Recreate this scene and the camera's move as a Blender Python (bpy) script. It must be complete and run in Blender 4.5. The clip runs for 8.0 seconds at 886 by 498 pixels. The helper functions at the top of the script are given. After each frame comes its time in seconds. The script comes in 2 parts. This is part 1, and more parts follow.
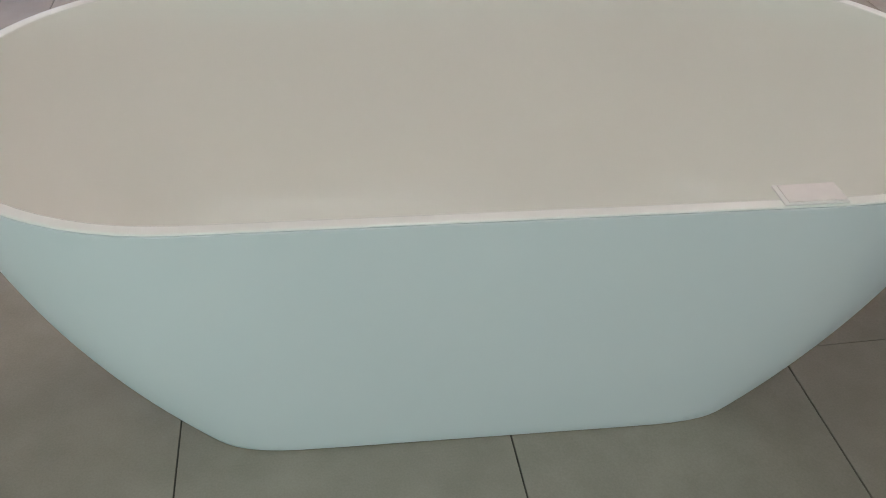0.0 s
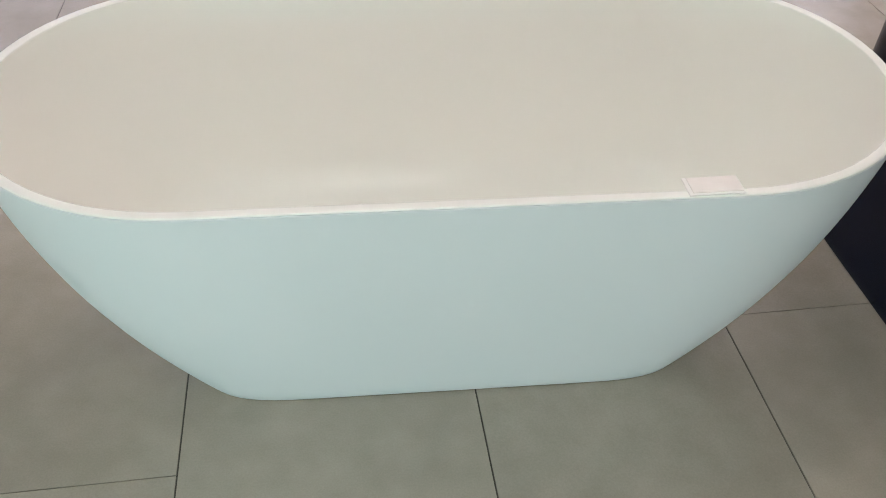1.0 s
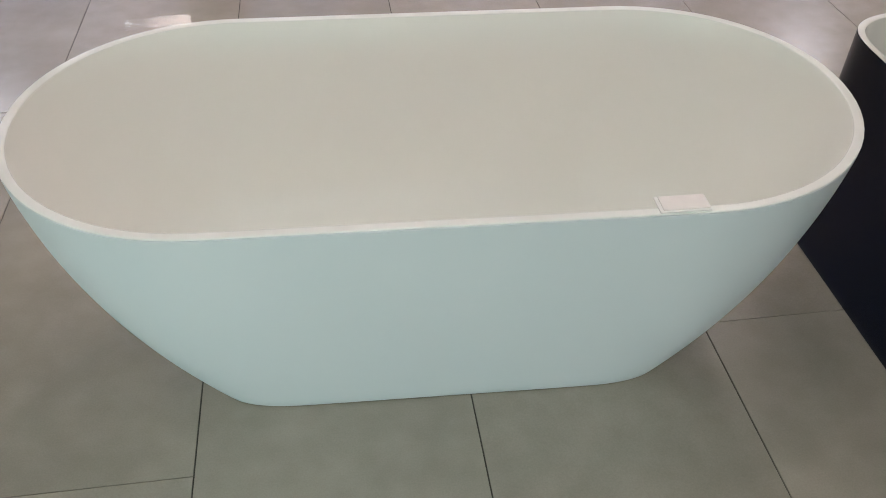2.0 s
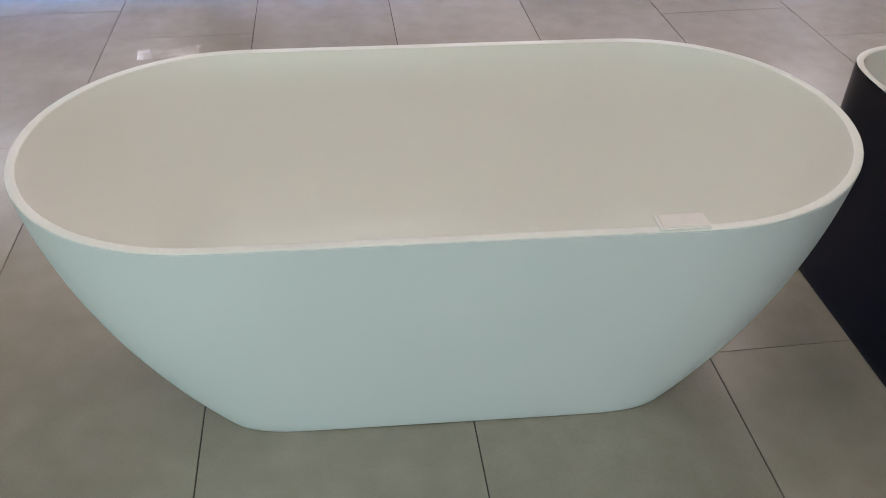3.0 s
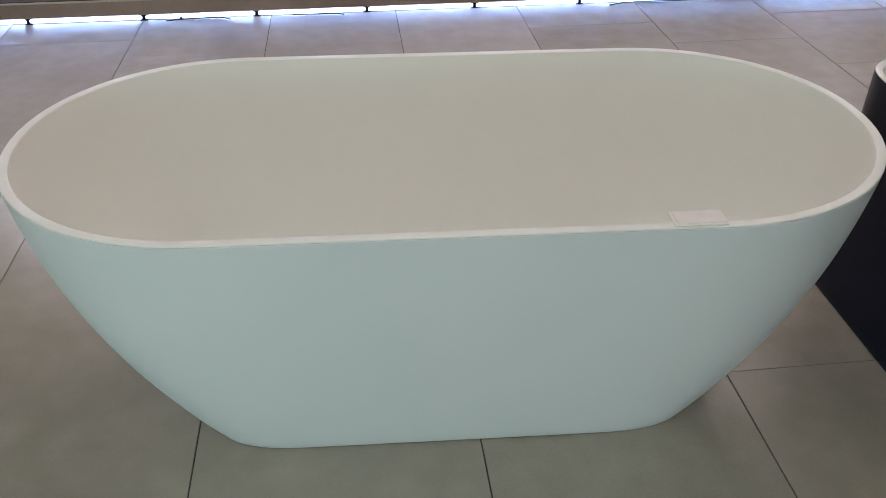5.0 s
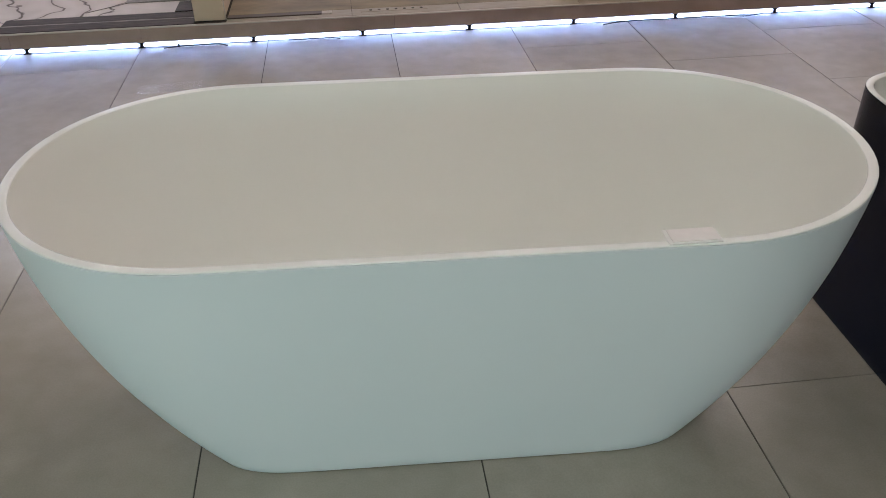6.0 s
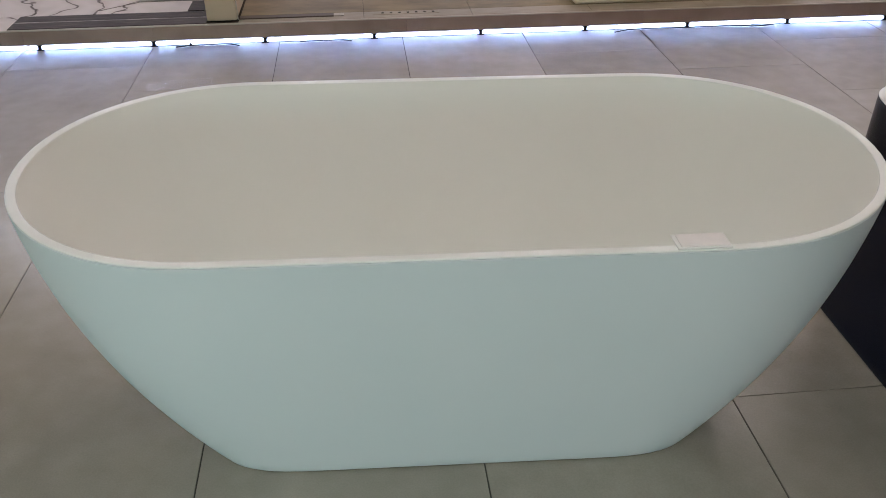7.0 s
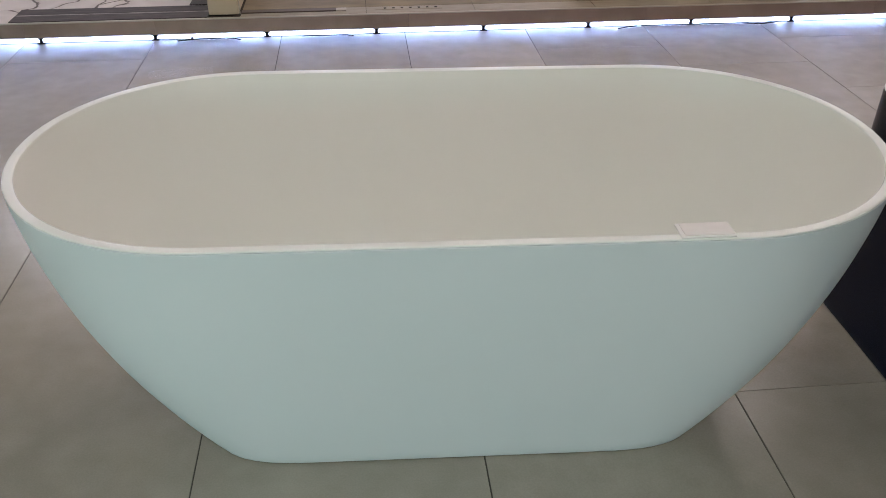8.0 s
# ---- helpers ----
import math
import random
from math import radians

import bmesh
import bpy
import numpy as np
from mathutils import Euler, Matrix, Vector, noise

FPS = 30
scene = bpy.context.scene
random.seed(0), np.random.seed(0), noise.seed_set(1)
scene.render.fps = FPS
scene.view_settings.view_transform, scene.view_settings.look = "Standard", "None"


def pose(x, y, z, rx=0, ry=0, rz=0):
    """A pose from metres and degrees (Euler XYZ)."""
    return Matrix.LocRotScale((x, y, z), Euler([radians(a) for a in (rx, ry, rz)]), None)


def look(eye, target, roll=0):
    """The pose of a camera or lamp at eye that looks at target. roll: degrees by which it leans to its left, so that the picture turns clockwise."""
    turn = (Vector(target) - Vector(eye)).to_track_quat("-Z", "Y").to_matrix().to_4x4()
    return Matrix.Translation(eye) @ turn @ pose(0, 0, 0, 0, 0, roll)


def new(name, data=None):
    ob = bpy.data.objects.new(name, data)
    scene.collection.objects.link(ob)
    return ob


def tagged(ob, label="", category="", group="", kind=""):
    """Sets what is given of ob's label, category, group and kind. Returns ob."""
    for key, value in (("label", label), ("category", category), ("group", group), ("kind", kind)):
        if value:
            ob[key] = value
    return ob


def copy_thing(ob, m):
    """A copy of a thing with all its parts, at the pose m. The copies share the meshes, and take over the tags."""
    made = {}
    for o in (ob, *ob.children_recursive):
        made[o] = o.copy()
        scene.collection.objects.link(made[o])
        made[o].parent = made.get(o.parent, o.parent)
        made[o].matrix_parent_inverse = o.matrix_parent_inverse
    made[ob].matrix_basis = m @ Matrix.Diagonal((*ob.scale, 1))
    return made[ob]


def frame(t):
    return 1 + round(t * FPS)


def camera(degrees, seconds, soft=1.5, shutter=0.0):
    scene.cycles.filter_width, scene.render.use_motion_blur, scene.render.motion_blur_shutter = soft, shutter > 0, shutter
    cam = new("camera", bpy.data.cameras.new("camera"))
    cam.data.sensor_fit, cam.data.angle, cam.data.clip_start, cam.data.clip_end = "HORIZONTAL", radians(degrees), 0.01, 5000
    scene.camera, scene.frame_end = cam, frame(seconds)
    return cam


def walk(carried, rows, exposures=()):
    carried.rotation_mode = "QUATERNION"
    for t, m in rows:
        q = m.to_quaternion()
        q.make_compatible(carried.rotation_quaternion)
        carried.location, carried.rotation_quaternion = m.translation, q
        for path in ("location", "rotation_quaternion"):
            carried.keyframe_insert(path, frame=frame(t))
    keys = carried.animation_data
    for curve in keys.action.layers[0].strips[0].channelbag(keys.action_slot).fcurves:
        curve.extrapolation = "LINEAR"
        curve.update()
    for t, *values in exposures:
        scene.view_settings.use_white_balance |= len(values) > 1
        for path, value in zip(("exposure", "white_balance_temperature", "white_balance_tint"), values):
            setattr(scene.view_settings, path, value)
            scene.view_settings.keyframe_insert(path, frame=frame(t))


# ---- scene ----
cam = camera(55.9, 8.0, soft=0.9)
PATH = [
    (0, (-0.311, 0.756, 1.242), (-0.035, 2.277, -0.027), 2.2),
    (0.5, (-0.271, 0.7, 1.306), (-0.019, 2.174, -0.021), 2.2),
    (1, (-0.247, 0.606, 1.398), (-0.018, 2.075, 0.059), 1.6),
    (1.5, (-0.241, 0.547, 1.47), (-0.022, 2.017, 0.132), 1.1),
    (2, (-0.243, 0.515, 1.486), (-0.022, 2.004, 0.168), 0.7),
    (2.2, (-0.257, 0.504, 1.49), (-0.032, 2.017, 0.201), 0.5),
    (3.3, (-0.226, 0.462, 1.421), (-0.03, 2.045, 0.214), 0.4),
    (3.5, (-0.23, 0.461, 1.407), (-0.035, 2.055, 0.214), 0.6),
    (4, (-0.221, 0.468, 1.379), (-0.037, 2.108, 0.25), 0.3),
    (4.5, (-0.215, 0.47, 1.35), (-0.034, 2.114, 0.226), -0.1),
    (4.7, (-0.219, 0.468, 1.339), (-0.035, 2.11, 0.212), 0.1),
    (5.8, (-0.21, 0.465, 1.344), (-0.027, 2.122, 0.24), -1.0),
    (6, (-0.211, 0.461, 1.347), (-0.026, 2.129, 0.26), -1.1),
    (6.5, (-0.211, 0.46, 1.342), (-0.03, 2.136, 0.266), -1.2),
    (7, (-0.212, 0.46, 1.336), (-0.042, 2.138, 0.261), -0.2),
    (7.5, (-0.213, 0.46, 1.324), (-0.044, 2.137, 0.247), 0.1),
    (8, (-0.211, 0.462, 1.31), (-0.044, 2.141, 0.236), 0.1),
]
walk(cam, [(t, look(eye, target, roll)) for t, eye, target, roll in PATH],
     exposures=[(0, 0.02), (0.3, 0.37), (0.6, 0.53), (1.0, 0.52), (1.5, 0.37), (2.0, 0.25), (3.3, 0.06), (4.0, -0.05), (6.5, -0.06), (7.5, -0.07), (8.0, 0.02)])

# ---------------------------------------------------------------- world and light
world = bpy.data.worlds.new("world")
scene.world = world
world.use_nodes = True
wn = world.node_tree.nodes
sky = wn.new("ShaderNodeTexSky")
sky.sky_type, sky.sun_disc = "NISHITA", False
sky.sun_elevation, sky.sun_rotation = radians(40), radians(200)
wn["Background"].inputs["Strength"].default_value = 0.1
world.node_tree.links.new(sky.outputs["Color"], wn["Background"].inputs["Color"])

X0, X1, Y0, Y1, CEIL = -5.4, 6.0, -1.4, 9.0, 3.2     # the room's inner faces

PANEL_GLOW = 10.5          # unseen ceiling panels
GREEN_FILL_POWER = 35.0      # greenish fill from an added, unseen window behind the camera
LED_GLOW = 110.0            # light strip under the platform


def area_lamp(name, m, sx, sy, power, colour):
    data = bpy.data.lights.new(name, "AREA")
    data.shape, data.size, data.size_y, data.energy, data.color = "RECTANGLE", sx, sy, power, colour
    ob = new(name, data)
    ob.matrix_world = m
    return ob


# added green fill lamp in an unseen south-wall opening, lights tub front and near floor
area_lamp("green_front_fill", look((-1.7, Y0 + 0.07, 0.54), (-1.4, 1.6, 0.5)), 3.2, 0.86, GREEN_FILL_POWER, (0.58, 1.0, 0.945))
# neutral fill, added to lighten the right end of the tub shell
area_lamp("right_end_fill", look((0.85, Y0 + 0.07, 0.54), (0.6, 1.6, 0.4)), 0.9, 0.86, 4.2, (1.0, 0.98, 0.96))


# ---------------------------------------------------------------- materials
def material(name, base=(0.5, 0.5, 0.5), rough=0.5, metal=0.0):
    m = bpy.data.materials.new(name)
    m.use_nodes = True
    b = m.node_tree.nodes["Principled BSDF"]
    b.inputs["Base Color"].default_value = (*base, 1)
    b.inputs["Roughness"].default_value = rough
    b.inputs["Metallic"].default_value = metal
    return m, m.node_tree.nodes, m.node_tree.links, b


def noise_node(n, l, scale, detail=4.0, rough=0.55, stretch=None, kind="Object"):
    tc = n.new("ShaderNodeTexCoord")
    out = tc.outputs[kind]
    if stretch:
        mp = n.new("ShaderNodeMapping")
        mp.inputs["Scale"].default_value = stretch
        l.new(out, mp.inputs["Vector"])
        out = mp.outputs["Vector"]
    t = n.new("ShaderNodeTexNoise")
    t.inputs["Scale"].default_value, t.inputs["Detail"].default_value, t.inputs["Roughness"].default_value = scale, detail, rough
    l.new(out, t.inputs["Vector"])
    return t


def ramp(n, l, fac, stops):
    r = n.new("ShaderNodeValToRGB")
    e = r.color_ramp.elements
    while len(e) < len(stops):
        e.new(0.5)
    for k, (p, c) in zip(e, stops):
        k.position, k.color = p, (*c, 1)
    l.new(fac, r.inputs["Fac"])
    return r


def bump(n, l, b, height, strength, distance=0.002):
    k = n.new("ShaderNodeBump")
    k.inputs["Strength"].default_value, k.inputs["Distance"].default_value = strength, distance
    l.new(height, k.inputs["Height"])
    l.new(k.outputs["Normal"], b.inputs["Normal"])


def mix(n, l, a, c, fac, mode="MIX"):
    k = n.new("ShaderNodeMixRGB")
    k.blend_type = mode
    for socket, v in (("Color1", a), ("Color2", c), ("Fac", fac)):
        if isinstance(v, (int, float)):
            k.inputs[socket].default_value = v
        elif isinstance(v, tuple):
            k.inputs[socket].default_value = (*v, 1)
        else:
            l.new(v, k.inputs[socket])
    return k.outputs["Color"]


def tile_material(name, dark, light, rough=(0.18, 0.26)):
    """Matt porcelain with cloudy cement mottling, fine speckle and a shade of its own for each tile."""
    m, n, l, b = material(name)
    info = n.new("ShaderNodeObjectInfo")
    off = n.new("ShaderNodeVectorMath")
    off.operation = "SCALE"
    off.inputs[0].default_value = (37.0, 19.0, 11.0)
    l.new(info.outputs["Random"], off.inputs["Scale"])
    tc = n.new("ShaderNodeTexCoord")
    add = n.new("ShaderNodeVectorMath")
    l.new(tc.outputs["Object"], add.inputs[0])
    l.new(off.outputs["Vector"], add.inputs[1])
    outs = []
    for scale, detail in ((2.6, 5), (13.0, 6), (260.0, 2)):
        t = n.new("ShaderNodeTexNoise")
        t.inputs["Scale"].default_value, t.inputs["Detail"].default_value = scale, detail
        l.new(add.outputs["Vector"], t.inputs["Vector"])
        outs.append(t.outputs["Fac"])
    cloud = ramp(n, l, outs[0], [(0.32, dark), (0.70, light)])
    c = cloud.outputs["Color"]
    for fac, low, amount in ((outs[1], (0.86, 0.875, 0.86), 1.0), (outs[2], (0.84, 0.84, 0.84), 0.7), (info.outputs["Random"], (0.90, 0.90, 0.90), 1.0)):
        c = mix(n, l, c, ramp(n, l, fac, [(0.25, low), (0.75, (1.0, 1.0, 1.0))]).outputs["Color"], amount, "MULTIPLY")
    l.new(c, b.inputs["Base Color"])
    mr = n.new("ShaderNodeMapRange")
    mr.inputs["From Min"].default_value, mr.inputs["From Max"].default_value = 0.3, 0.7
    mr.inputs["To Min"].default_value, mr.inputs["To Max"].default_value = rough
    l.new(outs[1], mr.inputs["Value"])
    l.new(mr.outputs["Result"], b.inputs["Roughness"])
    bump(n, l, b, outs[2], 0.06, 0.001)
    return m


def plain(name, base, rough, vary=0.06, scale=6.0, metal=0.0, relief=0.03, fine=180.0):
    """A painted or moulded surface: slight large-scale unevenness and a fine grain."""
    m, n, l, b = material(name, base, rough, metal)
    t, f = noise_node(n, l, scale, 3), noise_node(n, l, fine, 2)
    lo, hi = tuple(v * (1 - vary) for v in base), tuple(min(1, v * (1 + vary)) for v in base)
    l.new(ramp(n, l, t.outputs["Fac"], [(0.3, lo), (0.7, hi)]).outputs["Color"], b.inputs["Base Color"])
    mr = n.new("ShaderNodeMapRange")
    mr.inputs["To Min"].default_value, mr.inputs["To Max"].default_value = rough * 0.85, rough * 1.15
    l.new(t.outputs["Fac"], mr.inputs["Value"])
    l.new(mr.outputs["Result"], b.inputs["Roughness"])
    if relief:
        bump(n, l, b, f.outputs["Fac"], relief, 0.001)
    return m


def glow(name, colour, strength):
    m, n, l, b = material(name, colour, 0.6)
    b.inputs["Emission Color"].default_value = (*colour, 1)
    b.inputs["Emission Strength"].default_value = strength
    return m


def marble_material():
    m, n, l, b = material("white_marble", (0.7, 0.68, 0.66), 0.25)
    warp = noise_node(n, l, 2.2, 2, 0.5)
    tc = n.new("ShaderNodeTexCoord")
    add = n.new("ShaderNodeVectorMath")
    l.new(tc.outputs["Object"], add.inputs[0])
    l.new(warp.outputs["Color"], add.inputs[1])
    w = n.new("ShaderNodeTexWave")
    w.inputs["Scale"].default_value, w.inputs["Distortion"].default_value, w.inputs["Detail"].default_value = 1.5, 2.6, 7.0
    w.inputs["Detail Scale"].default_value = 2.6
    l.new(add.outputs["Vector"], w.inputs["Vector"])
    r = ramp(n, l, w.outputs["Fac"], [(0.0, (0.16, 0.13, 0.12)), (0.012, (0.40, 0.34, 0.32)), (0.03, (0.74, 0.66, 0.62)), (1.0, (0.82, 0.74, 0.70))])
    l.new(r.outputs["Color"], b.inputs["Base Color"])
    return m


def streaky(name, dark, light, stretch, rough=0.35, scale=6.0):
    m, n, l, b = material(name, light, rough)
    t = noise_node(n, l, scale, 6, 0.6, stretch)
    l.new(ramp(n, l, t.outputs["Fac"], [(0.3, dark), (0.72, light)]).outputs["Color"], b.inputs["Base Color"])
    bump(n, l, b, t.outputs["Fac"], 0.05, 0.001)
    return m


FLOOR_TILE = tile_material("cement_look_porcelain", (0.384, 0.334, 0.284), (0.472, 0.412, 0.350))
FASCIA = tile_material("fascia_porcelain", (0.37, 0.26, 0.22), (0.50, 0.355, 0.30))
GROUT = plain("dark_grout", (0.08, 0.07, 0.06), 0.9, 0.25, 20)
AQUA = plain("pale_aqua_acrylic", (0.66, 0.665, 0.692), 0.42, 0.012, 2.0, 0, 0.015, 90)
WHITE_SHELL = plain("white_acrylic", (0.885, 0.868, 0.826), 0.30, 0.012, 2.0, 0, 0.01, 90)
RIM_WHITE = plain("polished_white_acrylic", (0.87, 0.858, 0.83), 0.22, 0.012, 2.0, 0, 0)
GLOSS_WHITE = plain("glossy_white_acrylic", (0.86, 0.845, 0.815), 0.09, 0.012, 2.0, 0, 0)
NAVY = plain("navy_black_acrylic", (0.0022, 0.0038, 0.0120), 0.26, 0.1, 3.0, 0, 0.02, 90)
NAVY.node_tree.nodes["Principled BSDF"].inputs["Specular IOR Level"].default_value = 0.16
PLINTH_PAINT = plain("pale_cream_paint", (0.80, 0.73, 0.58), 0.45, 0.03)
CREAM = plain("cream_paint", (0.62, 0.48, 0.35), 0.5, 0.03)
PLINTH_PAINT = plain("pale_cream_paint", (0.80, 0.73, 0.58), 0.45, 0.03)
WALL_PAINT = plain("warm_white_wall_paint", (0.66, 0.62, 0.57), 0.7, 0.04)
# lilac is made up: the unseen north wall tints the far floor's sheen
LILAC_SHEEN_WALL = plain("pale_lilac_grey_sheen_wall", (0.74, 0.69, 0.73), 0.7, 0.04)
CEILING_PAINT = plain("white_ceiling_paint", (0.75, 0.73, 0.70), 0.8, 0.03)
MARBLE = marble_material()
DARK_STONE = streaky("dark_streaked_stone", (0.006, 0.005, 0.005), (0.10, 0.075, 0.066), (2.0, 30.0, 1.0), 0.5)
DARK_STONE.node_tree.nodes["Principled BSDF"].inputs["Specular IOR Level"].default_value = 0.2
GREY_STONE = streaky("grey_mottled_stone", (0.035, 0.028, 0.024), (0.33, 0.29, 0.26), (1.0, 3.0, 1.0), 0.4, 14)
WOOD_TILE = streaky("wood_look_porcelain", (0.12, 0.088, 0.036), (0.31, 0.235, 0.12), (1.0, 2.2, 1.0), 0.42, 4)
BORDER_TILE = streaky("pale_wood_look_porcelain", (0.27, 0.22, 0.16), (0.44, 0.38, 0.30), (1.0, 2.2, 1.0), 0.4, 4)
BROWN_TRIM = plain("dark_brown_metal", (0.09, 0.06, 0.045), 0.4, 0.1)
PALE_TRIM = plain("pale_stone_trim", (0.52, 0.46, 0.40), 0.4, 0.06)
RUBBER = plain("black_rubber", (0.012, 0.012, 0.014), 0.85, 0.2)
for dull in (RUBBER, GROUT):
    dull.node_tree.nodes["Principled BSDF"].inputs["Specular IOR Level"].default_value = 0.05
STEEL = plain("grey_steel", (0.35, 0.35, 0.36), 0.35, 0.08, 6, 1.0)
LED = glow("cool_white_led", (0.36, 0.52, 1.0), LED_GLOW)
COOL_FILL_PANEL = glow("cool_fill_panel", (0.86, 0.86, 1.0), 17.0)
PANEL = glow("warm_white_panel", (1.0, 0.87, 0.825), PANEL_GLOW)
DAY_FILL_PANEL = glow("daylight_fill_panel", (0.955, 1.0, 0.98), 1.4 * PANEL_GLOW)

FILM, fn, fl, fb = material("thin_clear_acrylic", (0.95, 0.94, 0.94), 0.08)
clear, shine, both = fn.new("ShaderNodeBsdfTransparent"), fn.new("ShaderNodeBsdfGlossy"), fn.new("ShaderNodeMixShader")
shine.inputs["Roughness"].default_value, both.inputs["Fac"].default_value = 0.10, 0.036
fl.new(clear.outputs["BSDF"], both.inputs[1])
fl.new(shine.outputs["BSDF"], both.inputs[2])
fl.new(both.outputs["Shader"], fn["Material Output"].inputs["Surface"])
EDGE = plain("frosted_acrylic_edge", (0.78, 0.75, 0.74), 0.3, 0.02)
CARD = plain("laminated_card", (0.86, 0.80, 0.785), 0.35, 0.03, 30)
CARD.node_tree.nodes["Principled BSDF"].inputs["Coat Weight"].default_value = 1.0
CARD.node_tree.nodes["Principled BSDF"].inputs["Coat Roughness"].default_value = 0.03
cn, cl = CARD.node_tree.nodes, CARD.node_tree.links
wavy = noise_node(cn, cl, 38.0, 1.0)
swell = cn.new("ShaderNodeBump")
swell.inputs["Strength"].default_value, swell.inputs["Distance"].default_value = 0.12, 0.0012
cl.new(wavy.outputs["Fac"], swell.inputs["Height"])
cl.new(swell.outputs["Normal"], cn["Principled BSDF"].inputs["Coat Normal"])
GLASS, gn, gl, gb = material("green_tinted_glass", (0.82, 0.95, 0.90), 0.02)
gb.inputs["Transmission Weight"].default_value = 1.0
CLEAR_GLASS, gn, gl, gb = material("clear_window_glass", (0.97, 0.97, 0.96), 0.02)
gb.inputs["Transmission Weight"].default_value = 1.0


# ---------------------------------------------------------------- mesh helpers
def mesh_from(name, bm, mat, smooth=False):
    bmesh.ops.recalc_face_normals(bm, faces=bm.faces)
    me = bpy.data.meshes.new(name)
    bm.to_mesh(me)
    bm.free()
    me.materials.append(mat)
    if smooth:
        me.polygons.foreach_set("use_smooth", [True] * len(me.polygons))
    return me


def part(name, bm, mat, parent=None, label="", smooth=False):
    ob = new(name, mesh_from(name, bm, mat, smooth))
    ob.parent = parent
    if label:
        ob["label"] = label
    return ob


def box(x0, x1, y0, y1, z0, z1, bevel=0.0, segments=2, bm=None):
    bm = bm or bmesh.new()
    made = bmesh.ops.create_cube(bm, size=1, matrix=Matrix.LocRotScale(((x0 + x1) / 2, (y0 + y1) / 2, (z0 + z1) / 2), None, (x1 - x0, y1 - y0, z1 - z0)))
    if bevel:
        edges = {e for v in made["verts"] for e in v.link_edges}
        bmesh.ops.bevel(bm, geom=list(edges), offset=bevel, segments=segments, affect="EDGES", profile=0.5)
    return bm


def thing(name, label, category, group="", at=(0, 0, 0), turn=0.0):
    ob = tagged(new(name), label, category, group)
    ob.matrix_basis = pose(*at, 0, 0, turn)
    return ob


def structure(name, bm, mat, label=""):
    return tagged(part(name, bm, mat), label, "", "", "structure")


def rings(loops, close_start=False, close_end=False):
    """A skin through loops of points, all of one length."""
    bm = bmesh.new()
    rows = [[bm.verts.new(p) for p in loop] for loop in loops]
    for a, b in zip(rows, rows[1:]):
        for i in range(len(a)):
            j = (i + 1) % len(a)
            bm.faces.new((a[i], a[j], b[j], b[i]))
    if close_start:
        bm.faces.new(rows[0])
    if close_end:
        bm.faces.new(rows[-1][::-1])
    return bm


def tube(name, points, radius, mat, parent=None, label=""):
    """A round cable along points."""
    data = bpy.data.curves.new(name, "CURVE")
    data.dimensions, data.bevel_depth, data.bevel_resolution = "3D", radius, 2
    sp = data.splines.new("BEZIER")
    sp.bezier_points.add(len(points) - 1)
    for bp, p in zip(sp.bezier_points, points):
        bp.co, bp.handle_left_type, bp.handle_right_type = p, "AUTO", "AUTO"
    data.materials.append(mat)
    curve = new(name + "_line", data)
    me = bpy.data.meshes.new_from_object(curve.evaluated_get(bpy.context.evaluated_depsgraph_get()))
    bpy.data.objects.remove(curve)
    ob = new(name, me)
    ob.parent = parent
    if label:
        ob["label"] = label
    return ob


# ---------------------------------------------------------------- the room
EDGE_Y = 4.495            # front of the raised display platform
DECK = 0.100              # its top

floor = structure("floor", box(X0, X1, Y0, Y1, -0.12, -0.0035), GROUT, "grey cement-look porcelain tile floor with dark joints")
structure("ceiling", box(X0 - 0.2, X1 + 0.2, Y0 - 0.2, Y1 + 0.2, CEIL, CEIL + 0.15), CEILING_PAINT)
structure("unseen_wall_north", box(X0 - 0.2, X1 + 0.2, Y1, Y1 + 0.2, -0.12, CEIL), LILAC_SHEEN_WALL)
structure("wall_west", box(X0 - 0.2, X0, Y0, Y1, -0.12, CEIL), WALL_PAINT)
structure("wall_east", box(X1, X1 + 0.2, Y0, Y1, -0.12, CEIL), WALL_PAINT)
# unseen south wall, set close so that the window fill falls off quickly
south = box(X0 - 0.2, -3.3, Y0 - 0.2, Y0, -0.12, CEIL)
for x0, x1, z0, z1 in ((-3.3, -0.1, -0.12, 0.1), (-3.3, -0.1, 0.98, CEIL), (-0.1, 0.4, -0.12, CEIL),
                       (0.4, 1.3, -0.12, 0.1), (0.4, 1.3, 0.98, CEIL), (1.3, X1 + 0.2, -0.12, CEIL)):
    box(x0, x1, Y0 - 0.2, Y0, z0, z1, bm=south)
structure("unseen_wall_south", south, WALL_PAINT)


def fill_window(name, label, x0, x1, count, glazing):
    """An added, unseen low window in the south wall, divided by mullions, behind a fill lamp."""
    w = tagged(new(name), label, "window", "", "structure")
    step = (x1 - x0) / count
    for k in range(count + 1):
        x = min(max(x0 + step * k, x0 + 0.03), x1 - 0.03)
        part("mullion", box(x - 0.03, x + 0.03, Y0 - 0.14, Y0 - 0.08, 0.1, 0.98, 0.004), STEEL, w)
    for k in range(count):
        x = x0 + step * k
        pane = part("pane", box(x + 0.06, x + step - 0.06, Y0 - 0.115, Y0 - 0.105, 0.1, 0.98), glazing, w)
        pane.visible_shadow = False


fill_window("fill_window_1", "added, unseen wide low window with green-tinted glass for a fill lamp", -3.3, -0.1, 4, GLASS)
# second opening is made up to hold the neutral fill
fill_window("fill_window_2", "added, unseen narrow low window with clear glass for a fill lamp", 0.4, 1.3, 1, CLEAR_GLASS)


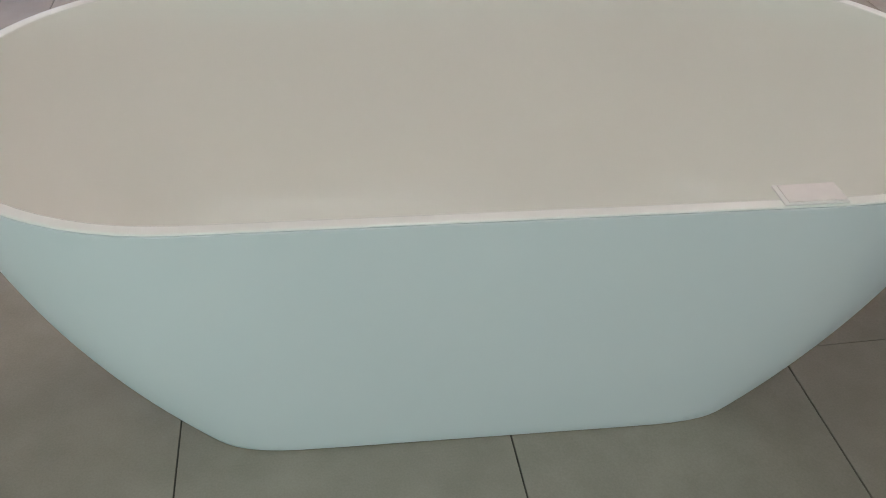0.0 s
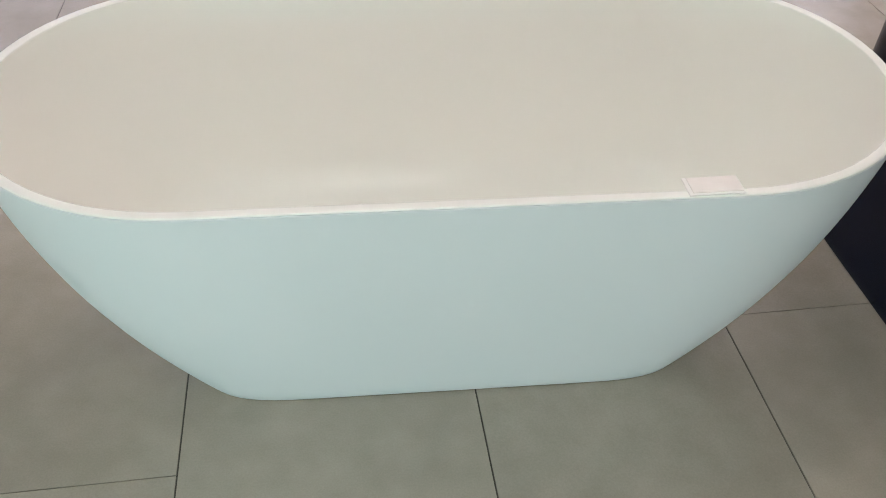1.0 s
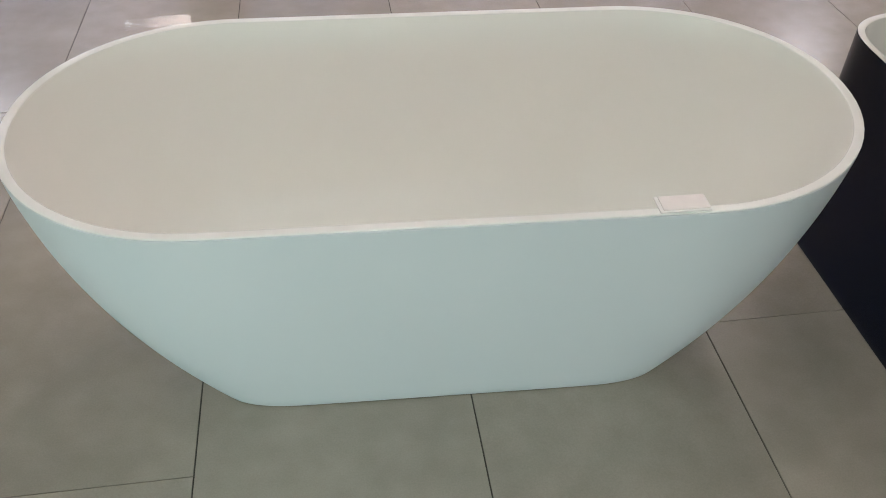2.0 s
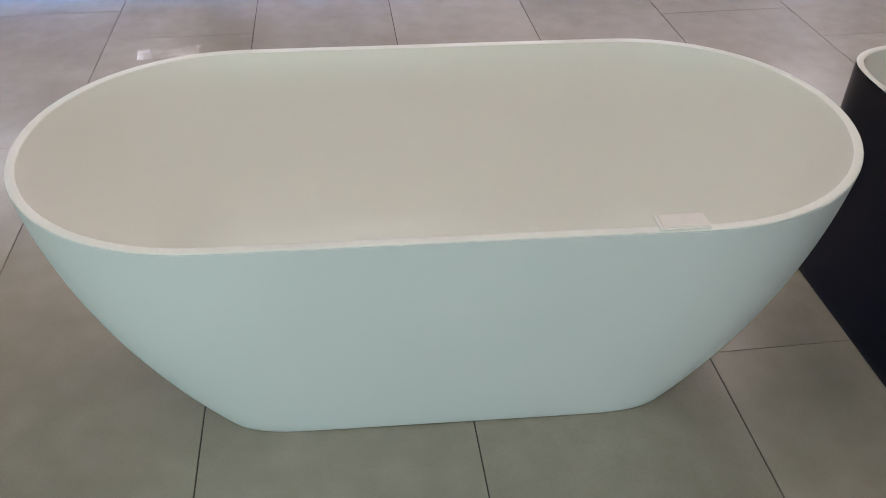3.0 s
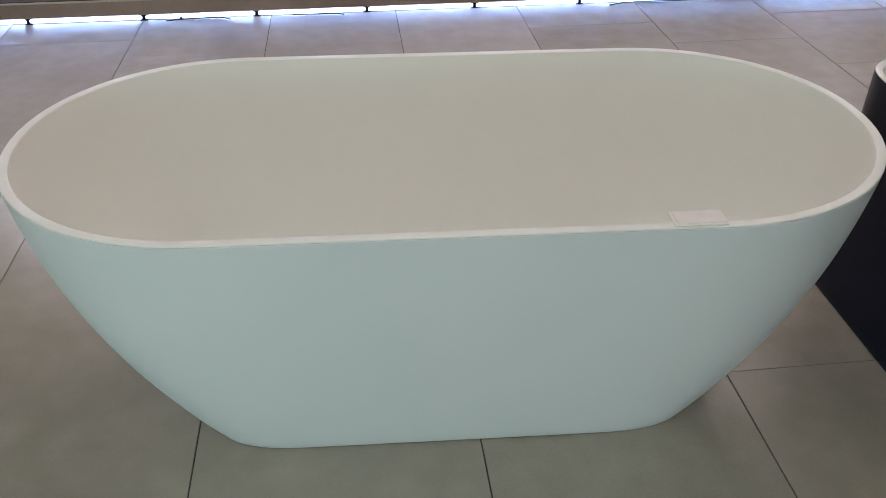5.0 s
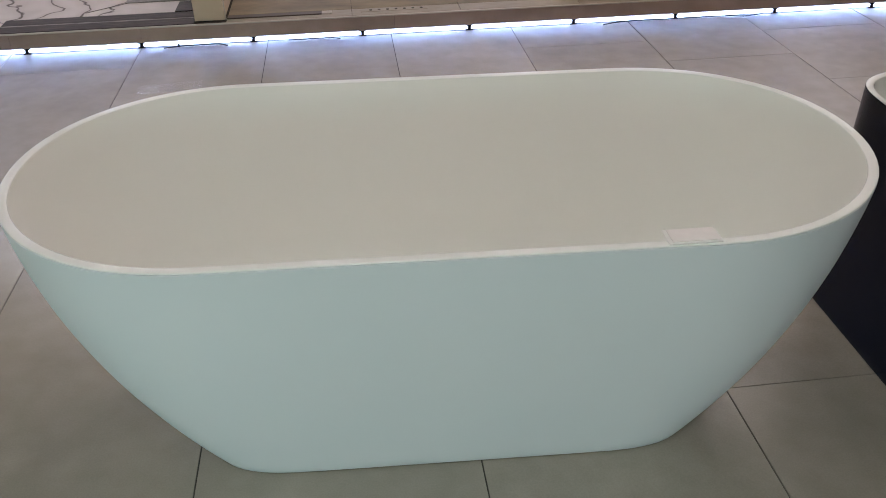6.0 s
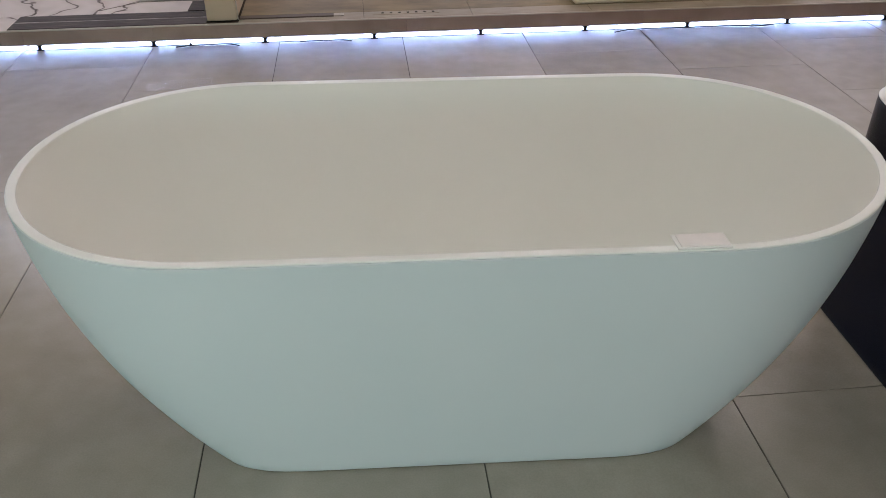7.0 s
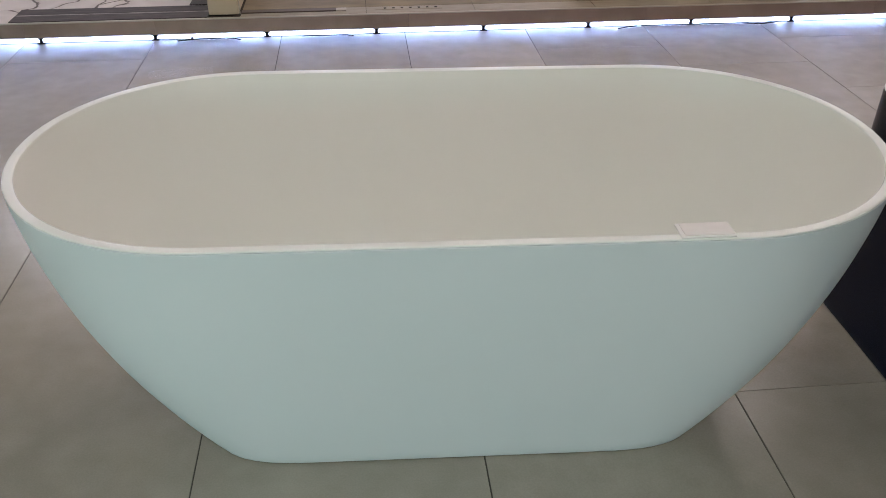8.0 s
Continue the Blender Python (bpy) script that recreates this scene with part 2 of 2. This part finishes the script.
def ceiling_light(half, tone, glowing):
    t = thing("ceiling_light", "unseen square recessed ceiling panel glowing " + tone, "light", "ceiling panels")
    edge = half - 0.02
    fr = box(-half, half, -half, -edge, -0.03, 0, 0.002)
    for a in ((-half, half, edge, half), (-half, -edge, -edge, edge), (edge, half, -edge, edge)):
        box(*a, -0.03, 0, 0.002, bm=fr)
    part("frame", fr, STEEL, t)
    part("diffuser", box(-edge + 0.002, edge - 0.002, -edge + 0.002, edge - 0.002, -0.02, -0.005), glowing, t)
    return t


# unseen warm panel, placed where the card's glint points
small = ceiling_light(0.2, "warm white", PANEL)
small.matrix_basis = pose(2.50, 5.01, CEIL - 0.001)
# overhead panel added as fill for the basin
middle = ceiling_light(0.27, "warm white", PANEL)
middle.matrix_basis = pose(0.1, 2.1, CEIL - 0.001)
first = ceiling_light(0.32, "warm white", PANEL)
# unseen panels; several are added only to brighten floor and fascia
spots = [(-1.5, 7.7), (1.6, 7.7), (-0.15, 3.5), (1.7, 3.9), (4.4, 3.3), (4.4, 7.7)]
first.matrix_basis = pose(*spots[0], CEIL - 0.001)
for x, y in spots[1:]:
    copy_thing(first, pose(x, y, CEIL - 0.001))
# fill panels added behind the camera to brighten the basin's far wall
front = ceiling_light(0.32, "daylight white as added fill", DAY_FILL_PANEL)
front.matrix_basis = pose(-1.4, -0.4, CEIL - 0.001)
copy_thing(front, pose(-0.2, -0.9, CEIL - 0.001))
# unseen fill row, added to brighten the north wall that the far floor mirrors
washer = ceiling_light(0.32, "cool white", COOL_FILL_PANEL)
washer.matrix_basis = pose(-3.6, 8.2, CEIL - 0.001)
for x in (-2.4, -0.6, 1.2, 3.0, 4.8):
    copy_thing(washer, pose(x, 8.2, CEIL - 0.001))


# ---------------------------------------------------------------- bathtubs
def oblong(A, B, R, n, count=36, straight=14):
    """A long outline: straight sides and superelliptic ends. Counter-clockwise from the right end's lower corner."""
    pts = []
    for side in (1, -1):
        for k in range(count + 1):
            a = side * 0 + math.pi * (k / count - 0.5)
            c, s = math.cos(a), math.sin(a)
            ex = abs(c) ** (2 / n) if abs(c) > 1e-9 else 0.0
            ey = math.copysign(abs(s) ** (2 / n), s) if abs(s) > 1e-9 else 0.0
            pts.append((side * (A - R + R * ex), side * B * ey))
        for k in range(1, straight):
            f = 1 - 2 * k / straight
            pts.append((side * f * (A - R), side * B))
    return pts


def at_height(pts, z):
    return [(x, y, z) for x, y in pts]


def grown(p, d):
    A, B, R, n = p
    return (A + d, B + d, R + d, n)


def leaned(bm, slant):
    """Shifts a mesh towards y as it rises."""
    for v in bm.verts:
        v.co.y += slant * v.co.z
    return bm


def bathtub(label, outer, height, lip, skin, enamel, edge, inner_floor=0.13, wall=0.012, cove=0.12, slope=0.3, lean=0.0, group=""):
    """outer(u): outline numbers at the height u of 0 to 1."""
    t = thing("bathtub", label, "bathtub", group)
    loops = [at_height(oblong(*grown(outer(0), d)), z) for d, z in ((-0.012, 0.0), (-0.012, 0.0025), (-0.003, 0.0028), (-0.001, 0.0036))] + [at_height(oblong(*outer(0.012)), 0.008)]
    steps = 26
    for k in range(1, steps + 1):
        u = 0.012 + (1 - 0.012) * k / steps
        loops.append(at_height(oblong(*outer(u)), u * (height - 0.0043)))
    loops.insert(-1, at_height(oblong(*outer(0.996)), 0.996 * (height - 0.0043)))
    loops.append(at_height(oblong(*grown(outer(1), -0.0008)), height - 0.0040))
    loops.append(at_height(oblong(*grown(outer(1), -0.007)), height - 0.0038))
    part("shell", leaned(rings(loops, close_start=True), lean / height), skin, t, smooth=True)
    top = outer(1)
    loops = []
    for d, z in ((-0.007, -0.0026), (-0.0010, -0.0026), (0.0, -0.0020), (0.0, -0.0010), (-0.0010, 0.0), (-0.004, 0.0),
                 (-lip + 0.004, 0.0), (-lip + 0.0018, -0.0004), (-lip + 0.0006, -0.0012), (-lip, -0.0030)):
        loops.append(at_height(oblong(*grown(top, d)), height + z))
    part("rim", leaned(rings(loops), lean / height), edge, t, "glossy white rim", smooth=True)
    loops = loops[-1:]
    # walls that follow the shell, a rounded foot and a nearly level bottom
    cove_top = inner_floor + cove
    for k in range(1, 17):
        z = height - 0.003 - (height - 0.003 - cove_top) * k / 16
        loops.append(at_height(oblong(*grown(outer(z / height), -lip - wall * (1 - z / height))), z))
    foot = outer(cove_top / height)
    for k in range(1, 13):
        a = math.pi / 2 * k / 12
        d = -lip - wall * (1 - cove_top / height) - cove * 0.95 * (1 - math.cos(a)) - slope * cove * math.sin(a)
        loops.append(at_height(oblong(*grown(foot, d)), inner_floor + cove * (1 - math.sin(a))))
    A, B, R, n = grown(foot, d)
    for f in (0.8, 0.55, 0.3, 0.1):
        loops.append(at_height(oblong(A * f, B * f, R * f, n), inner_floor - 0.006 * (1 - f)))
    part("basin", leaned(rings(loops, close_end=True), lean / height), enamel, t, "smooth white basin", smooth=True)
    return t


def oval_outline(u):
    fa, fb = 1 - (1 - u) ** 1.72, 1 - (1 - u) ** 0.96
    return (0.526 + 0.311 * fa, 0.2458 + 0.1464 * fb, 0.2708 + 0.138 * fa, 3.839 - 1.80 * fa)


def navy_outline(u):
    return (0.835 + 0.012 * u, 0.357 + 0.017 * u, 0.11 + 0.14 * u, 4.0)


TUB_H = 0.617
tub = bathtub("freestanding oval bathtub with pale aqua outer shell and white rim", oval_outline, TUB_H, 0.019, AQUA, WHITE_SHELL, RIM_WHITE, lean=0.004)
tub.matrix_basis = pose(-0.042, 1.9385, 0, 0, 0, math.degrees(-0.0439))
dark_tub = bathtub("freestanding bathtub with navy black shell and white interior", navy_outline, 0.60, 0.015, NAVY, GLOSS_WHITE, GLOSS_WHITE, inner_floor=0.12, wall=0.01, cove=0.06, slope=0.05)
dark_tub.matrix_basis = pose(1.325, 1.398, 0, 0, 0, 90)


def sign_plate(label, w, d, insert):
    """A small thin plate, with a pale card on it where it has one."""
    t = thing("sign_plate", label, "sign")
    if insert:
        part("acrylic_sheet", box(0, w, 0, d, 0, 0.0028, 0.0008), EDGE, t, "pale acrylic sheet")
        part("card", box(0.0065, w - 0.002, 0.0045, d - 0.002, 0.0024, 0.0042, 0.0006), CARD, t, "pale pinkish laminated card")
    else:
        part("acrylic_sheet", box(0, w, 0, d, 0, 0.0012, 0.0003, 1), FILM, t, "clear acrylic sheet")
    return t


plate = sign_plate("small clear acrylic plate with pale card lying on the bathtub rim", 0.089, 0.044, True)
plate.matrix_basis = pose(0.2745, 1.5365, TUB_H + 0.0006, 0, 0, -1.2)
film_plate = sign_plate("thin clear acrylic plate lying on the far bathtub rim", 0.145, 0.055, False)
film_plate.matrix_basis = pose(-0.700, 2.318, TUB_H + 0.0012, 0, 0, 6)


# ---------------------------------------------------------------- the raised display platform
platform = thing("display_platform", "low raised display platform with porcelain fascia and light strip beneath", "platform")
part("deck", box(X0, X1, EDGE_Y + 0.0102, Y1, 0.0275, DECK - 0.008), GROUT, platform)
edges = [X0, -4.2, -3.0, -1.79, -1.19, 0.02, 1.21, 2.41, 3.6, 4.8, X1]
for a, b in zip(edges, edges[1:]):
    part("fascia_tile", box(a + 0.0004, b - 0.0004, EDGE_Y, EDGE_Y + 0.01, 0.027, DECK - 0.006, 0.0004, 1), FASCIA, platform)
part("edge_trim", box(X0, X1, EDGE_Y - 0.002, EDGE_Y + 0.014, DECK - 0.0055, DECK, 0.0015), PALE_TRIM, platform, "pale edge trim")
for k in range(-6, 14):
    x = -0.139 + 0.529 * k
    if X0 < x < X1:
        foot = box(x - 0.008, x + 0.008, EDGE_Y + 0.0005, EDGE_Y + 0.007, 0.0, 0.032, 0.001)
        box(x - 0.018, x + 0.018, EDGE_Y - 0.001, EDGE_Y + 0.007, 0.0, 0.006, 0.002, bm=foot)
        box(x - 0.016, x + 0.016, EDGE_Y + 0.001, EDGE_Y + 0.007, 0.022, 0.0265, 0.0015, bm=foot)
        part("foot", foot, RUBBER, platform, "dark foot")
part("light_strip", box(X0 + 0.02, X1 - 0.02, EDGE_Y + 0.110, EDGE_Y + 0.118, 0.0045, 0.026, 0.002), LED, platform, "glowing cool white light strip")
part("channel", box(X0, X1, EDGE_Y + 0.008, EDGE_Y + 0.011, 0.0, 0.0016, 0.0005, 1), RUBBER, platform, "dark light channel")
part("kicker", box(X0, X1, EDGE_Y + 0.120, EDGE_Y + 0.136, 0.0, 0.0272), CEILING_PAINT, platform)

# what lies on it
def deck_tiles(name, label, mat, x0, x1, y0, y1, w, d, z=0.008):
    t = tagged(new(name), label, "", "", "structure")
    bm = box(0.001, w - 0.001, 0.001, d - 0.001, -z, 0, 0.0008, 1)
    me = mesh_from("tile", bm, mat)
    for i in range(max(1, round((x1 - x0) / w))):
        for j in range(max(1, round((y1 - y0) / d))):
            ob = new("tile", me)
            ob.parent = t
            ob.location = (x0 + i * w, y0 + j * d, DECK)
    return t


deck_tiles("marble_floor", "white marble tiles with dark veins", MARBLE, X0, -0.942, EDGE_Y + 0.227, Y1, 1.1145, 1.07)
border = tagged(new("stone_border"), "dark streaked stone border strips", "", "", "structure")
part("strip", box(-1.862, -0.942, EDGE_Y + 0.024, EDGE_Y + 0.114, DECK - 0.008, DECK, 0.0008, 1), DARK_STONE, border)
part("strip", box(-1.862, -0.942, EDGE_Y + 0.116, EDGE_Y + 0.132, DECK - 0.008, DECK, 0.0008, 1), GREY_STONE, border, "grey inlay line")
part("strip", box(-1.862, -0.942, EDGE_Y + 0.134, EDGE_Y + 0.225, DECK - 0.008, DECK, 0.0008, 1), DARK_STONE, border)
part("strip", box(X0, -1.864, EDGE_Y + 0.016, EDGE_Y + 0.225, DECK - 0.008, DECK, 0.0008, 1), MARBLE, border, "white marble")
part("strip", box(-1.057, -0.953, EDGE_Y + 0.2255, EDGE_Y + 0.395, DECK + 0.0002, DECK + 0.004, 0.0008, 1), DARK_STONE, border)
part("inlay", box(-1.333, -0.953, EDGE_Y + 0.416, EDGE_Y + 0.95, DECK + 0.0002, DECK + 0.004, 0.0008, 1), GREY_STONE, border, "grey mottled stone inlay")
slant = box(-0.111, 0.111, -0.0016, 0.0016, 0.0002, 0.002)
bmesh.ops.transform(slant, matrix=pose(-1.4125, 4.843, DECK, 0, 0, 37.8), verts=slant.verts)
part("inlay", slant, BROWN_TRIM, border, "thin dark slanting inlay line")
planks = tagged(new("wood_floor"), "brown wood-look porcelain planks behind a paler border", "", "", "structure")
cuts = [-0.7875, -0.184, 0.348, 0.88, 1.412, 1.944, 2.476, 3.008, 3.54, 4.072, 4.604, 5.136, X1]
for a, b in zip(cuts, cuts[1:]):
    for y0, y1 in ((4.617, 5.75), (5.75, 6.88), (6.88, 8.0), (8.0, Y1)):
        part("plank", box(a + 0.001, b - 0.001, y0 + 0.001, y1 - 0.001, DECK - 0.008, DECK, 0.0008, 1), WOOD_TILE, planks)
cuts = [-0.7875, -0.184, 0.349, 0.95, 1.55, 2.15, 2.75, 3.35, 3.95, 4.55, 5.15, X1]
for a, b in zip(cuts, cuts[1:]):
    part("border_tile", box(a + 0.001, b - 0.001, EDGE_Y + 0.016, 4.616, DECK - 0.008, DECK, 0.0008, 1), BORDER_TILE, planks, "pale border tile")

part_wall = thing("partition_panel", "cream painted partition panel standing on the platform", "partition")
part("panel", box(-0.938, -0.796, EDGE_Y + 0.05, 6.6, DECK, 2.5, 0.004), CREAM, part_wall)
part("edge_profile", box(-0.7935, -0.789, EDGE_Y + 0.05, EDGE_Y + 0.06, DECK, 2.5, 0.0008, 1), PALE_TRIM, part_wall, "pale metal edge")
screen = thing("display_plinth", "low cream painted display plinth standing on the platform", "plinth")
part("panel", box(0.885, 2.05, EDGE_Y + 0.123, EDGE_Y + 0.85, DECK, DECK + 0.16, 0.012), PLINTH_PAINT, screen)

rail = thing("floor_profile", "dark brown metal profile lying on the platform", "profile")
part("bar", box(-0.785, -0.331, EDGE_Y + 0.058, EDGE_Y + 0.102, DECK, DECK + 0.006, 0.001), BROWN_TRIM, rail)
part("end_cap", box(-0.330, -0.281, EDGE_Y + 0.060, EDGE_Y + 0.100, DECK, DECK + 0.006, 0.001), PALE_TRIM, rail, "pale end cap")
drain = thing("linear_drain", "narrow floor drain with a row of dark slots", "drain")
part("cover", box(-0.14, 0.19, EDGE_Y + 0.060, EDGE_Y + 0.108, DECK, DECK + 0.002, 0.0006, 1), BORDER_TILE, drain)
for k in range(7):
    part("slot", box(-0.097 + 0.0418 * k, -0.085 + 0.0418 * k, EDGE_Y + 0.075, EDGE_Y + 0.091, DECK + 0.0021, DECK + 0.0026), RUBBER, drain)

# cables of the light strip
c1 = thing("cable", "thin black cable lying on the floor tiles", "cable")
tube("wire", [(-1.09, 4.468, 0.004), (-1.02, 4.484, 0.004), (-0.93, 4.490, 0.004), (-0.84, 4.487, 0.004), (-0.79, 4.460, 0.004)], 0.003, RUBBER, c1)
part("clip", box(-1.028, -1.018, 4.486, 4.494, 0.0, 0.016, 0.002), RUBBER, c1)
c2 = thing("cable", "thin black cable lying on the floor tiles", "cable")
tube("wire", [(1.06, 4.455, 0.004), (1.14, 4.483, 0.004), (1.45, 4.489, 0.004), (1.72, 4.486, 0.004), (1.80, 4.470, 0.004), (1.90, 4.488, 0.005)], 0.003, RUBBER, c2)
c3 = thing("cable", "thin black cable lying on the floor tiles", "cable")
tube("wire", [(-0.50, 4.488, 0.004), (-0.38, 4.487, 0.004), (-0.29, 4.484, 0.004), (-0.25, 4.468, 0.004)], 0.0025, RUBBER, c3)

# ---------------------------------------------------------------- floor tiles, one by one
W, LONG = 0.6, 1.18
joints = {-3: 4.235, -2: 1.557, -1: 3.62, 0: 3.47, 1: 1.836, 2: 3.925, 3: 4.26, 4: 3.70}
shapes = {}


def floor_tile(x, y0, y1):
    """One tile from y0 to y1 in the column that begins at x."""
    key = round(y1 - y0, 3)
    if key not in shapes:
        shapes[key] = mesh_from("tile", box(0.0017, W - 0.0017, 0.0012, key - 0.0012, -0.010, 0.0), FLOOR_TILE)
    ob = new("tile", shapes[key])
    ob.parent = floor
    ob.location = (x, y0, 0)


for col in range(-9, 10):
    cut = joints.get(col, 1.557 + 0.37 * col)
    y = cut - LONG * math.ceil((cut - Y0) / LONG)
    while y < 5.0:
        if col == 3 and abs(y - (4.26 - LONG)) < 0.01:      # a cut pair beside the navy tub
            floor_tile(col * W, y, 3.609)
            floor_tile(col * W, 3.609, y + LONG)
        else:
            floor_tile(col * W, max(y, Y0), min(y + LONG, 5.2))
        y += LONG
